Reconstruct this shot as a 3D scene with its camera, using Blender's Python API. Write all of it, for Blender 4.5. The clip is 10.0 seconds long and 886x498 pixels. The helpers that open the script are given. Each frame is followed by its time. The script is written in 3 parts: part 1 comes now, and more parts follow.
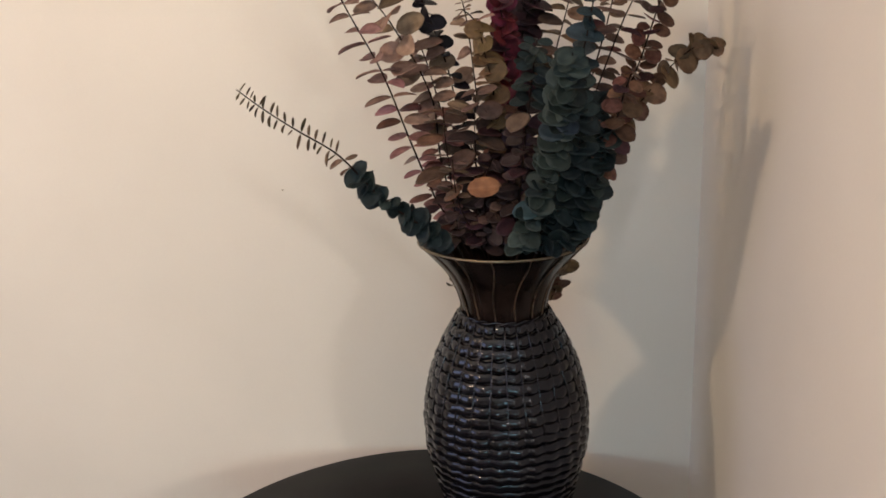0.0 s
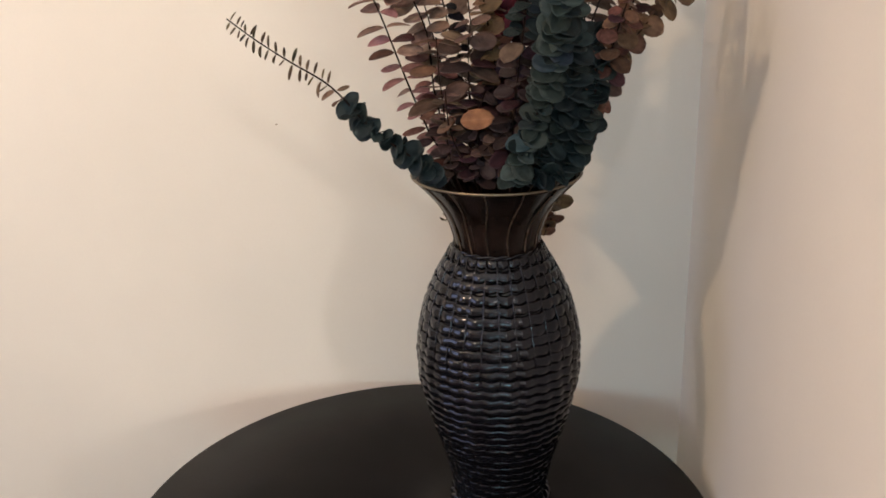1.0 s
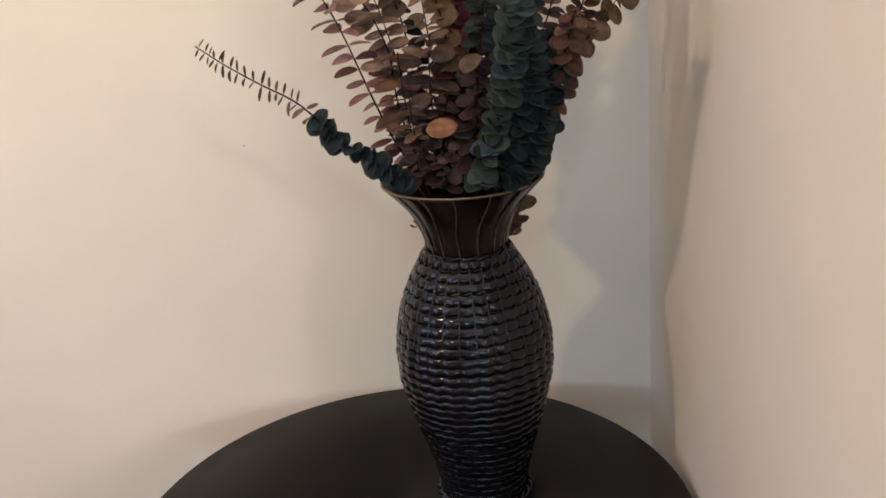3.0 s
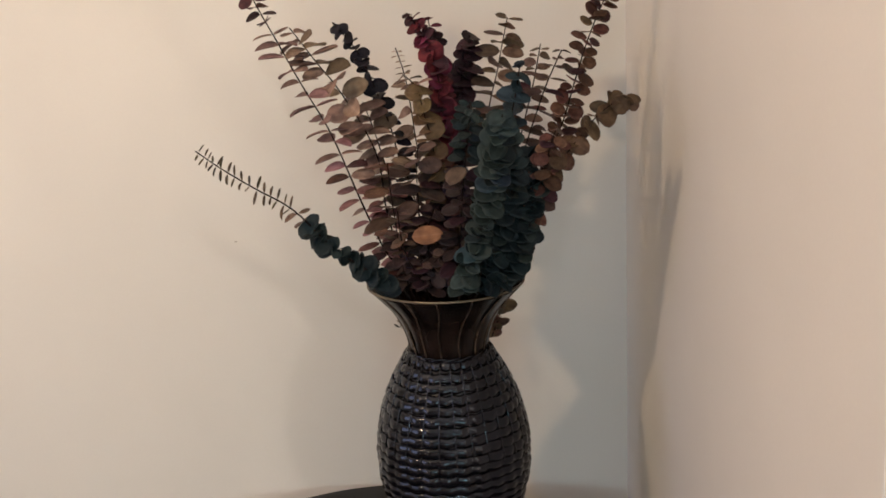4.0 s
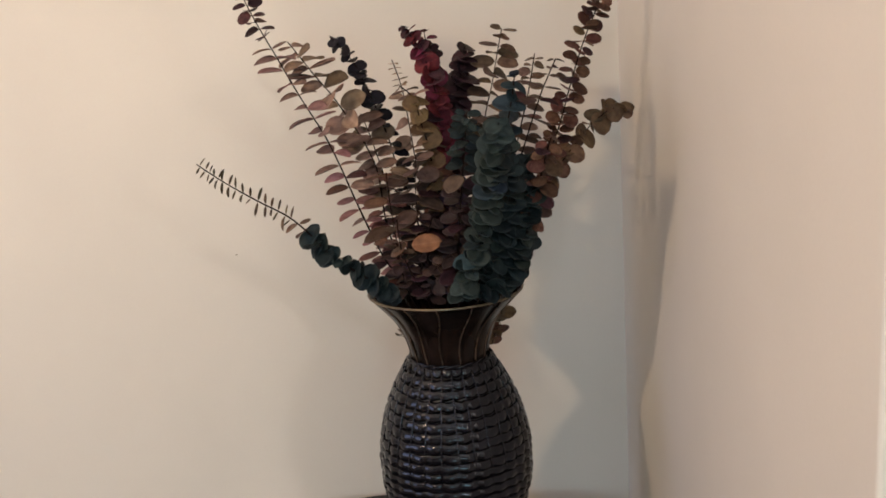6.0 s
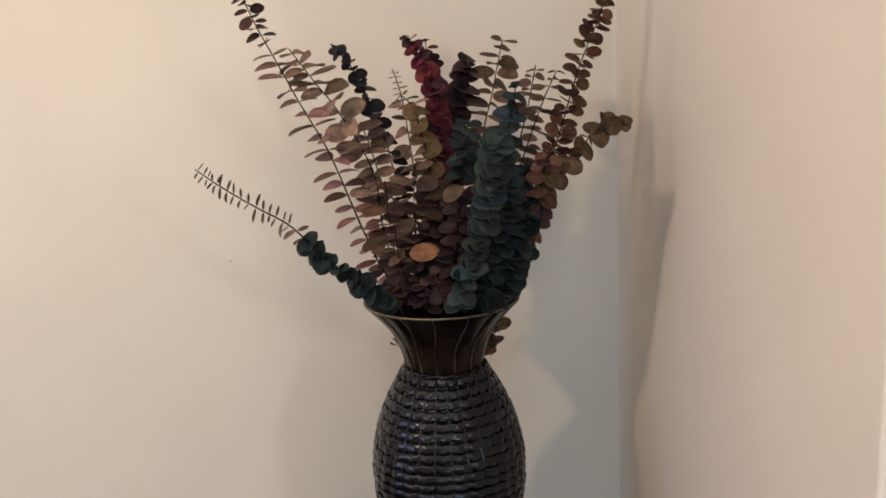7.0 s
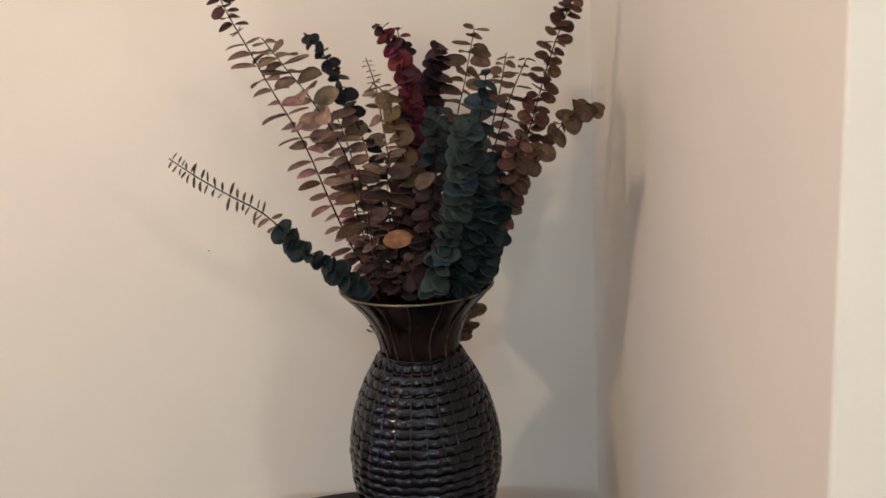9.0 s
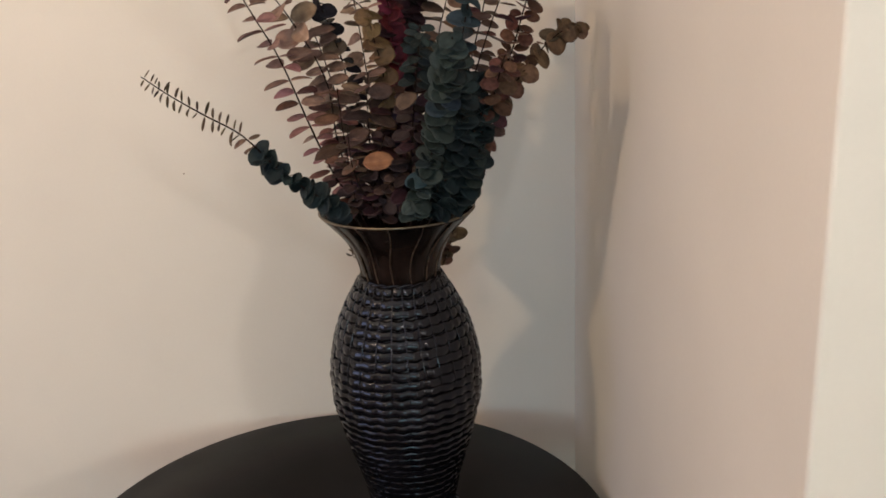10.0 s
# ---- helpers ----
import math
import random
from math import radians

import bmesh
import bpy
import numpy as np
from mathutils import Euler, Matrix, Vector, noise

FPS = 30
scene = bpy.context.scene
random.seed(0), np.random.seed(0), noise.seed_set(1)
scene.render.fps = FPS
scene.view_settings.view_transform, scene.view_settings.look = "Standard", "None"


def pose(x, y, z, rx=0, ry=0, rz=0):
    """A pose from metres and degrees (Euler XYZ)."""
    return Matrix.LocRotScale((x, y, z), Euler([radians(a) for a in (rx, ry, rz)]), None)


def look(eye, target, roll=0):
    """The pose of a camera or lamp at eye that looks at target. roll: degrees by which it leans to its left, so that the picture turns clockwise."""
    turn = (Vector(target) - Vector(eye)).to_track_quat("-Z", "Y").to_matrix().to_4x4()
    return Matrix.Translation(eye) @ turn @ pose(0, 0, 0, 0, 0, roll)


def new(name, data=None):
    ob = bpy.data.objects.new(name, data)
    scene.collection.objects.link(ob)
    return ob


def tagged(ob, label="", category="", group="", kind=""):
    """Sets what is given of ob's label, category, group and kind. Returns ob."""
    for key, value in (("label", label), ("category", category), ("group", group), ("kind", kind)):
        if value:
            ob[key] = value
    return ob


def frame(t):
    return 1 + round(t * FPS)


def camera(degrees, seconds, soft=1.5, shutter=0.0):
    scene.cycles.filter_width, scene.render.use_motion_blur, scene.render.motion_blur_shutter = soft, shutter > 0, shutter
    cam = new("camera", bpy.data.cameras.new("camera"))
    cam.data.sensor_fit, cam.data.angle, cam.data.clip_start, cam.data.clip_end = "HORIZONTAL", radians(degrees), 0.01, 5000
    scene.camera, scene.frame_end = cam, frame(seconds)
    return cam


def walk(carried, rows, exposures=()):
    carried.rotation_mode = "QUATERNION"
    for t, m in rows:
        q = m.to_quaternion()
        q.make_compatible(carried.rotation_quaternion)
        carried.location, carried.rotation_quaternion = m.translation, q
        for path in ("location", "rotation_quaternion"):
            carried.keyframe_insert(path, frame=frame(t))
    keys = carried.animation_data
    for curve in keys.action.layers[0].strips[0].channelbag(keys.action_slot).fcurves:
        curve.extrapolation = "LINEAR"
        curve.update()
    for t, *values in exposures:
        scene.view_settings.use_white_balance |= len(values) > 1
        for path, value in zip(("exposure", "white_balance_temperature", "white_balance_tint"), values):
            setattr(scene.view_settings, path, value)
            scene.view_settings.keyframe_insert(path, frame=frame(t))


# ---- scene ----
cam = camera(52.32, 10.0, soft=1.7)
# seconds, eye, turn
ROWS = [
    (0, 0.0378, -1.0237, 1.4686, 74.282, 2.090, 5.475),
    (0.5, 0.0420, -1.0316, 1.4635, 73.235, 1.734, 5.051),
    (0.8, 0.0438, -1.0270, 1.4600, 70.700, 1.770, 5.050),
    (1, 0.0455, -1.0241, 1.4579, 70.649, 1.799, 5.555),
    (1.5, 0.0584, -1.0408, 1.4761, 70.939, 2.812, 6.461),
    (2, 0.0732, -1.0222, 1.4742, 71.066, 3.838, 4.878),
    (2.2, 0.0668, -1.0293, 1.4827, 70.585, 4.036, 3.494),
    (3.3, 0.0328, -1.0908, 1.4595, 72.509, 4.286, 1.837),
    (3.5, 0.0377, -1.1014, 1.4746, 73.880, 3.380, 2.127),
    (4, 0.0412, -1.1092, 1.4914, 76.918, 2.858, 1.532),
    (4.5, 0.0349, -1.1109, 1.4783, 74.088, 2.277, 0.055),
    (5, 0.0337, -1.1046, 1.4768, 74.046, 2.068, 0.270),
    (5.2, 0.0365, -1.1130, 1.4840, 75.350, 2.500, 0.850),
    (5.5, 0.0408, -1.1267, 1.4956, 76.332, 3.312, 1.064),
    (6, 0.0396, -1.1261, 1.4870, 77.821, 3.765, 1.180),
    (6.2, 0.0321, -1.1295, 1.4842, 78.653, 3.506, 0.845),
    (7.5, 0.0290, -1.1238, 1.4854, 78.494, 2.436, 0.840),
    (8, 0.0308, -1.1339, 1.4883, 78.427, 2.845, 0.280),
    (8.5, 0.0472, -1.1358, 1.4880, 77.865, 3.111, 0.130),
    (9, 0.0467, -1.1367, 1.4814, 77.905, 2.915, -0.130),
    (9.5, 0.0475, -1.1344, 1.4756, 76.607, 2.817, -0.760),
    (10, 0.0396, -1.1242, 1.4731, 73.229, 2.417, -1.610),
]
walk(cam, [(t, pose(x, y, z, rx, ry, rz)) for t, x, y, z, rx, ry, rz in ROWS],
     [(0.0, 0.05), (0.5, 0.13), (0.8, 0.19), (1.0, 0.26), (1.2, 0.21), (1.5, 0.12), (2.0, 0.1), (3.5, 0.08), (4.0, -0.05), (4.5, -0.12), (5.0, -0.02), (5.5, -0.03), (7.5, -0.05), (9.0, -0.05), (10.0, -0.06)])

# ---- plan, metres: the vase stands at the origin of the plan ----
WALL_N, WALL_E, JOG = 0.317, 0.283, -0.600     # back wall, right wall, outer corner of the right wall
WEST, SOUTH, EAST, TOP = -2.3, -3.4, 2.4, 2.5  # rest of the room
TABLE = (-0.100, -0.062, 0.374, 0.75)          # centre, radius, height
RIM_Z, NECK_Z = 1.192, 1.106

# ---- light ----
world = bpy.data.worlds.new("world")
scene.world = world
world.use_nodes = True
wn = world.node_tree
sky = wn.nodes.new("ShaderNodeTexSky")
sky.sky_type, sky.sun_disc = "NISHITA", False
sky.sun_elevation, sky.sun_rotation = radians(25), radians(200)
wn.links.new(sky.outputs["Color"], wn.nodes["Background"].inputs["Color"])
wn.nodes["Background"].inputs["Strength"].default_value = 0.08


def lamp(name, kind, place, energy, colour, size, target=None, size_y=None):
    data = bpy.data.lights.new(name, kind)
    data.energy, data.color = energy, colour
    if kind == "AREA":
        data.shape, data.size, data.size_y = "RECTANGLE", size, size_y or size
    else:
        data.shadow_soft_size = size
    ob = new(name, data)
    ob.matrix_world = look(place, target) if target else Matrix.Translation(place)
    return ob


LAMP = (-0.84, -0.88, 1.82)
# warm lamp by the table, far lamp across the room, side window, added fills
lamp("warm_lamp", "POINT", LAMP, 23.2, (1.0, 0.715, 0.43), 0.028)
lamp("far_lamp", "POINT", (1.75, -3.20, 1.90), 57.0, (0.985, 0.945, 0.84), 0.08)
# added cool front fill; height from the table's shadow, strip shape for wicker highlights
lamp("front_fill", "AREA", (0.05, SOUTH + 0.02, 1.15), 11.2, (0.54, 0.95, 1.0), 0.90, (0.05, 0, 1.15), 0.25)
# unseen added lamp behind the camera for wicker glints; its shadow stays hidden
lamp("glint_fill", "POINT", (0.0, -1.50, 1.92), 7.4, (0.94, 0.97, 1.0), 0.024)
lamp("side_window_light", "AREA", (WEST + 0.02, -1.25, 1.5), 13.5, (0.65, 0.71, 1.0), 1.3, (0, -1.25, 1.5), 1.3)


# ---- materials ----
def shader(name, base, rough=0.5, metal=0.0, vary=0.08, scale=8.0, fine=160.0, bump=0.1, depth=0.002,
           spread=0.0, coat=0.0, through_light=0.0, spec=0.5, tint=None, midrib=0.0, coat_rough=0.15, spec_tint=(1, 1, 1)):
    """Principled surface with variation at two scales, relief, and an optional shift from object to object."""
    m = bpy.data.materials.new(name)
    m.use_nodes = True
    nt = m.node_tree
    n, link = nt.nodes, nt.links.new
    b = n["Principled BSDF"]
    b.inputs["Metallic"].default_value = metal
    b.inputs["Coat Weight"].default_value = coat
    b.inputs["Coat Roughness"].default_value = coat_rough
    b.inputs["Specular IOR Level"].default_value = spec
    b.inputs["Specular Tint"].default_value = (*spec_tint, 1)
    co = n.new("ShaderNodeTexCoord")
    big, small = n.new("ShaderNodeTexNoise"), n.new("ShaderNodeTexNoise")
    big.inputs["Scale"].default_value, big.inputs["Detail"].default_value = scale, 4
    small.inputs["Scale"].default_value, small.inputs["Detail"].default_value = fine, 3
    link(co.outputs["Object"], big.inputs["Vector"])
    link(co.outputs["Object"], small.inputs["Vector"])
    if spread:
        info = n.new("ShaderNodeObjectInfo")
        seed = n.new("ShaderNodeMath")
        seed.operation = "MULTIPLY"
        seed.inputs[1].default_value = 61.0
        link(info.outputs["Random"], seed.inputs[0])
        for tex in (big, small):
            tex.noise_dimensions = "4D"
            link(seed.outputs["Value"], tex.inputs["W"])
    mix = n.new("ShaderNodeMix")
    mix.data_type = "RGBA"
    other = tint or tuple(c * (1 - 2.2 * vary) for c in base)
    mix.inputs["A"].default_value = (*[min(1, c * (1 + vary)) for c in base], 1)
    mix.inputs["B"].default_value = (*other, 1)
    ramp = n.new("ShaderNodeMapRange")
    ramp.inputs["From Min"].default_value, ramp.inputs["From Max"].default_value = 0.33, 0.67
    link(big.outputs["Fac"], ramp.inputs["Value"])
    link(ramp.outputs["Result"], mix.inputs["Factor"])
    hsv = n.new("ShaderNodeHueSaturation")
    link(mix.outputs["Result"], hsv.inputs["Color"])
    fine_map = n.new("ShaderNodeMapRange")
    fine_map.inputs["To Min"].default_value, fine_map.inputs["To Max"].default_value = 1 - vary * 0.6, 1 + vary * 0.6
    link(small.outputs["Fac"], fine_map.inputs["Value"])
    if spread:
        shift = n.new("ShaderNodeMapRange")
        shift.inputs["To Min"].default_value, shift.inputs["To Max"].default_value = 1 - spread, 1 + spread
        link(info.outputs["Random"], shift.inputs["Value"])
        mul = n.new("ShaderNodeMath")
        mul.operation = "MULTIPLY"
        link(shift.outputs["Result"], mul.inputs[0])
        link(fine_map.outputs["Result"], mul.inputs[1])
        link(mul.outputs["Value"], hsv.inputs["Value"])
        hue = n.new("ShaderNodeMapRange")
        hue.inputs["To Min"].default_value, hue.inputs["To Max"].default_value = 0.5 - spread * 0.05, 0.5 + spread * 0.05
        swirl = n.new("ShaderNodeMath")
        swirl.operation = "FRACT"
        seven = n.new("ShaderNodeMath")
        seven.operation = "MULTIPLY"
        seven.inputs[1].default_value = 7.31
        link(info.outputs["Random"], seven.inputs[0])
        link(seven.outputs["Value"], swirl.inputs[0])
        link(swirl.outputs["Value"], hue.inputs["Value"])
        link(hue.outputs["Result"], hsv.inputs["Hue"])
    else:
        link(fine_map.outputs["Result"], hsv.inputs["Value"])
    skin = hsv.outputs["Color"]
    if midrib:
        axes, away, line, pale, over = (n.new("ShaderNode" + k) for k in ("SeparateXYZ", "Math", "MapRange", "HueSaturation", "Mix"))
        away.operation = "ABSOLUTE"
        over.data_type = "RGBA"
        line.inputs["From Min"].default_value, line.inputs["From Max"].default_value = 0.012, 0.035
        line.inputs["To Min"].default_value, line.inputs["To Max"].default_value = midrib, 0.0
        pale.inputs["Saturation"].default_value, pale.inputs["Value"].default_value = 0.75, 1.9
        link(co.outputs["Object"], axes.inputs[0])
        link(axes.outputs["Y"], away.inputs[0])
        link(away.outputs["Value"], line.inputs["Value"])
        link(skin, pale.inputs["Color"])
        link(line.outputs["Result"], over.inputs["Factor"])
        link(skin, over.inputs["A"])
        link(pale.outputs["Color"], over.inputs["B"])
        skin = over.outputs["Result"]
    link(skin, b.inputs["Base Color"])
    rr = n.new("ShaderNodeMapRange")
    rr.inputs["To Min"].default_value, rr.inputs["To Max"].default_value = max(0.03, rough - 0.10), min(1, rough + 0.10)
    link(big.outputs["Fac"], rr.inputs["Value"])
    link(rr.outputs["Result"], b.inputs["Roughness"])
    if bump:
        bp = n.new("ShaderNodeBump")
        bp.inputs["Strength"].default_value, bp.inputs["Distance"].default_value = bump, depth
        link(small.outputs["Fac"], bp.inputs["Height"])
        link(bp.outputs["Normal"], b.inputs["Normal"])
    if through_light:
        tr = n.new("ShaderNodeBsdfTranslucent")
        link(skin, tr.inputs["Color"])
        ms = n.new("ShaderNodeMixShader")
        ms.inputs[0].default_value = through_light
        link(b.outputs[0], ms.inputs[1])
        link(tr.outputs[0], ms.inputs[2])
        link(ms.outputs[0], n["Material Output"].inputs["Surface"])
    return m


PAINT = shader("cream_wall_paint", (0.72, 0.67, 0.618), 0.55, vary=0.03, scale=1.8, fine=230, bump=0.10, depth=0.0010, spec=0.35)
CEIL = shader("white_ceiling_paint", (0.86, 0.85, 0.83), 0.8, vary=0.02, scale=2.0, fine=200, bump=0.15)
FLOOR = shader("brown_floor", (0.11, 0.07, 0.05), 0.45, vary=0.15, scale=5, fine=90)
BLACK_TOP = shader("black_table_lacquer", (0.0108, 0.0100, 0.0104), 0.42, vary=0.12, scale=6, fine=320, bump=0.05, depth=0.0006, spec=0.13)
# the wicker's specular tint colours its highlights blue, in place of cool light
WICKER = shader("black_lacquered_wicker", (0.0048, 0.0045, 0.0064), 0.11, vary=0.25, scale=40, fine=420, bump=0.06, depth=0.0005, spread=0.35, spec=0.43, spec_tint=(0.80, 0.84, 1.0))
LINER = shader("dark_liner", (0.0075, 0.007, 0.0085), 0.45, vary=0.1, bump=0)
BRONZE = shader("brown_bronze_glaze", (0.0185, 0.0110, 0.0092), 0.20, metal=0.10, vary=0.42, scale=22, fine=240, bump=0.05, depth=0.0008, spec=0.15)
BRASS = shader("dull_brass", (0.21, 0.17, 0.12), 0.38, metal=0.85, vary=0.18, scale=30, fine=300, bump=0.05)
SEAM = shader("thin_bronze_seam", (0.13, 0.088, 0.062), 0.30, metal=0.7, vary=0.25, scale=40, bump=0.05)
STEM = shader("dried_stem", (0.016, 0.008, 0.007), 0.8, vary=0.25, scale=30, fine=300, bump=0.2, depth=0.0006, spec=0.08)


def leaf_mat(name, base, tint, spread=0.42):
    base, tint = tuple(c * 1.75 for c in base), tuple(c * 1.75 for c in tint)
    return shader(name + "_leaf", base, 0.50, vary=0.16, scale=3.2, fine=40, bump=0.18, depth=0.02, spread=spread,
                  through_light=0.22, spec=0.2, tint=tint, midrib=0.08)


LEAF = {
    "teal": leaf_mat("teal", (0.0185, 0.0262, 0.0262), (0.0118, 0.0182, 0.0192), 0.3),
    "deep_teal": leaf_mat("deep_teal", (0.0092, 0.0148, 0.0168), (0.0064, 0.0104, 0.0128), 0.3),
    "blue": leaf_mat("blue", (0.0149, 0.0248, 0.0341), (0.0094, 0.0171, 0.0259)),
    "dark_tip": leaf_mat("dark_tip", (0.075, 0.054, 0.033), (0.034, 0.024, 0.017), 0.6),
    "pink": leaf_mat("pink", (0.1932, 0.0972, 0.0972), (0.1214, 0.0519, 0.0552)),
    "mauve": leaf_mat("mauve", (0.2021, 0.1224, 0.1071), (0.1257, 0.0721, 0.0677)),
    # maroon and plum also carry some of the bunch's inner shade in their colour
    "maroon": leaf_mat("maroon", (0.044, 0.0165, 0.0205), (0.026, 0.0115, 0.0155)),
    "taupe": leaf_mat("taupe", (0.1702, 0.1104, 0.0846), (0.1104, 0.0681, 0.0552)),
    "tan": leaf_mat("tan", (0.1932, 0.1288, 0.0920), (0.1288, 0.0810, 0.0607)),
    "brown": leaf_mat("brown", (0.066, 0.042, 0.0335), (0.04, 0.0245, 0.0215)),
    # dark brown leaf with shade from deep in the bunch put into its colour
    "shaded_dark_brown": leaf_mat("shaded_dark_brown", (0.03, 0.0185, 0.0188), (0.019, 0.012, 0.0138)),
    "navy": leaf_mat("navy", (0.0108, 0.0086, 0.0135), (0.0072, 0.0063, 0.0099)),
    "gold": leaf_mat("gold", (0.098, 0.062, 0.032), (0.066, 0.040, 0.024)),
    "violet": leaf_mat("violet", (0.036, 0.023, 0.040), (0.020, 0.014, 0.027)),
    "crimson": leaf_mat("crimson", (0.08, 0.0115, 0.021), (0.042, 0.0075, 0.015)),
    "plum": leaf_mat("plum", (0.0265, 0.0105, 0.0145), (0.016, 0.0072, 0.0108)),
    "olive": leaf_mat("olive", (0.088, 0.06, 0.042), (0.056, 0.036, 0.027)),
    "rust": leaf_mat("rust", (0.0902, 0.0418, 0.0308), (0.0528, 0.0242, 0.0198)),
    "copper": leaf_mat("copper", (0.108, 0.062, 0.039), (0.066, 0.036, 0.025)),
    "orange": leaf_mat("orange", (0.145, 0.068, 0.034), (0.1, 0.044, 0.024), 0.05),
}


# ---- mesh helpers ----
def mesh_of(name, verts, faces, material, smooth=True):
    me = bpy.data.meshes.new(name)
    me.from_pydata(verts, [], faces)
    me.materials.append(material)
    me.validate()
    bm = bmesh.new()
    bm.from_mesh(me)
    bmesh.ops.recalc_face_normals(bm, faces=bm.faces)
    bm.to_mesh(me)
    bm.free()
    me.polygons.foreach_set("use_smooth", [smooth] * len(me.polygons))
    return me


def part(name, me, parent, label=""):
    ob = new(name, me)
    ob.parent = parent
    return tagged(ob, label) if label else ob


def lathe(profile, steps, ripple=None):
    """Surface turned about z from a closed list of (radius, z); ripple(angle, z) scales the radius."""
    verts, faces, k = [], [], len(profile)
    for i in range(steps):
        a = 2 * math.pi * i / steps
        for r, z in profile:
            f = r * (ripple(a, z) if ripple else 1)
            verts.append((f * math.cos(a), f * math.sin(a), z))
    for i in range(steps):
        j = (i + 1) % steps
        for q in range(k):
            w = (q + 1) % k
            faces.append((i * k + q, j * k + q, j * k + w, i * k + w))
    return verts, faces


def tube(points, radii, sides=6, closed=False):
    """Tube along points, with round section."""
    pts = [Vector(p) for p in points]
    n, verts, faces = len(pts), [], []
    for i, p in enumerate(pts):
        a = pts[(i - 1) % n] if closed or i > 0 else p
        b = pts[(i + 1) % n] if closed or i < n - 1 else p
        d = (b - a).normalized()
        side = d.cross(Vector((0, 0, 1)))
        side = side.normalized() if side.length > 1e-4 else Vector((1, 0, 0))
        up = side.cross(d).normalized()
        r = radii[i] if isinstance(radii, (list, tuple)) else radii
        for s in range(sides):
            w = 2 * math.pi * s / sides
            verts.append(tuple(p + side * (math.cos(w) * r) + up * (math.sin(w) * r)))
    for i in range(n if closed else n - 1):
        j = (i + 1) % n
        for s in range(sides):
            t = (s + 1) % sides
            faces.append((i * sides + s, i * sides + t, j * sides + t, j * sides + s))
    if not closed:
        faces.append(tuple(range(sides)))
        faces.append(tuple(range((n - 1) * sides, n * sides)))
    return verts, faces


def prism(outline, z0, z1):
    n = len(outline)
    verts = [(x, y, z0) for x, y in outline] + [(x, y, z1) for x, y in outline]
    faces = [tuple(range(n)), tuple(range(n, 2 * n))] + [(i, (i + 1) % n, n + (i + 1) % n, n + i) for i in range(n)]
    return verts, faces


def box(x0, x1, y0, y1, z0, z1):
    return prism([(x0, y0), (x1, y0), (x1, y1), (x0, y1)], z0, z1)


def structure(name, shape, material, label, category, smooth=False):
    ob = new(name, mesh_of(name, *shape, material, smooth))
    return tagged(ob, label, category, "", "structure")


# ---- the room ----
structure("floor", box(WEST - 0.12, EAST + 0.12, SOUTH - 0.12, WALL_N + 0.12, -0.10, 0.0), FLOOR,
          "brown floor of the room under the table", "floor")
structure("ceiling", box(WEST - 0.12, EAST + 0.12, SOUTH - 0.12, WALL_N + 0.12, TOP, TOP + 0.10), CEIL,
          "plain white painted ceiling above the room", "ceiling")
structure("wall_north", box(WEST - 0.12, EAST + 0.12, WALL_N, WALL_N + 0.12, 0, TOP), PAINT,
          "cream painted wall behind the round black table", "wall")
R_CORNER = 0.0035
corner = [(WALL_E + R_CORNER * (1 - math.cos(a)), JOG + R_CORNER * (1 - math.sin(a)))
          for a in [math.pi / 2 * i / 6 for i in range(7)]]
structure("wall_east", prism([(WALL_E, WALL_N)] + corner + [(EAST, JOG), (EAST, JOG + 0.12), (WALL_E + 0.12, JOG + 0.12), (WALL_E + 0.12, WALL_N)],
                             0, TOP), PAINT, "cream painted wall beside the table, ending in a rounded outer corner", "wall")
structure("wall_far_east", box(EAST, EAST + 0.12, SOUTH, JOG + 0.12, 0, TOP), PAINT, "cream painted far side wall of the room", "wall")
structure("wall_south", box(WEST - 0.12, EAST + 0.12, SOUTH - 0.12, SOUTH, 0, TOP), PAINT, "cream painted wall closing the room", "wall")
WY0, WY1, WZ0, WZ1 = -1.91, -0.59, 0.84, 2.16   # opening of the side window
for k, (y0, y1, z0, z1) in enumerate(((SOUTH, WY0, 0, TOP), (WY1, WALL_N, 0, TOP), (WY0, WY1, 0, WZ0), (WY0, WY1, WZ1, TOP))):
    structure("wall_west_%d" % (k + 1), box(WEST - 0.12, WEST, y0, y1, z0, z1), PAINT, "cream painted side wall around the window opening", "wall")

# small dark chip in the paint of the back wall
chip = [(0.0019 * math.cos(a) * (1 + 0.3 * math.sin(3 * a)), 0.0010 * math.sin(a)) for a in [math.pi / 6 * i for i in range(12)]]
CHIP = shader("bare_chip", (0.34, 0.28, 0.22), 0.8, vary=0.2, bump=0)
mark = structure("wall_mark", prism(chip, -0.001, 0.0006), CHIP, "tiny dark chip in the cream wall paint", "mark")
mark.matrix_world = pose(-0.351, WALL_N, 1.187, 90, 0, 0)


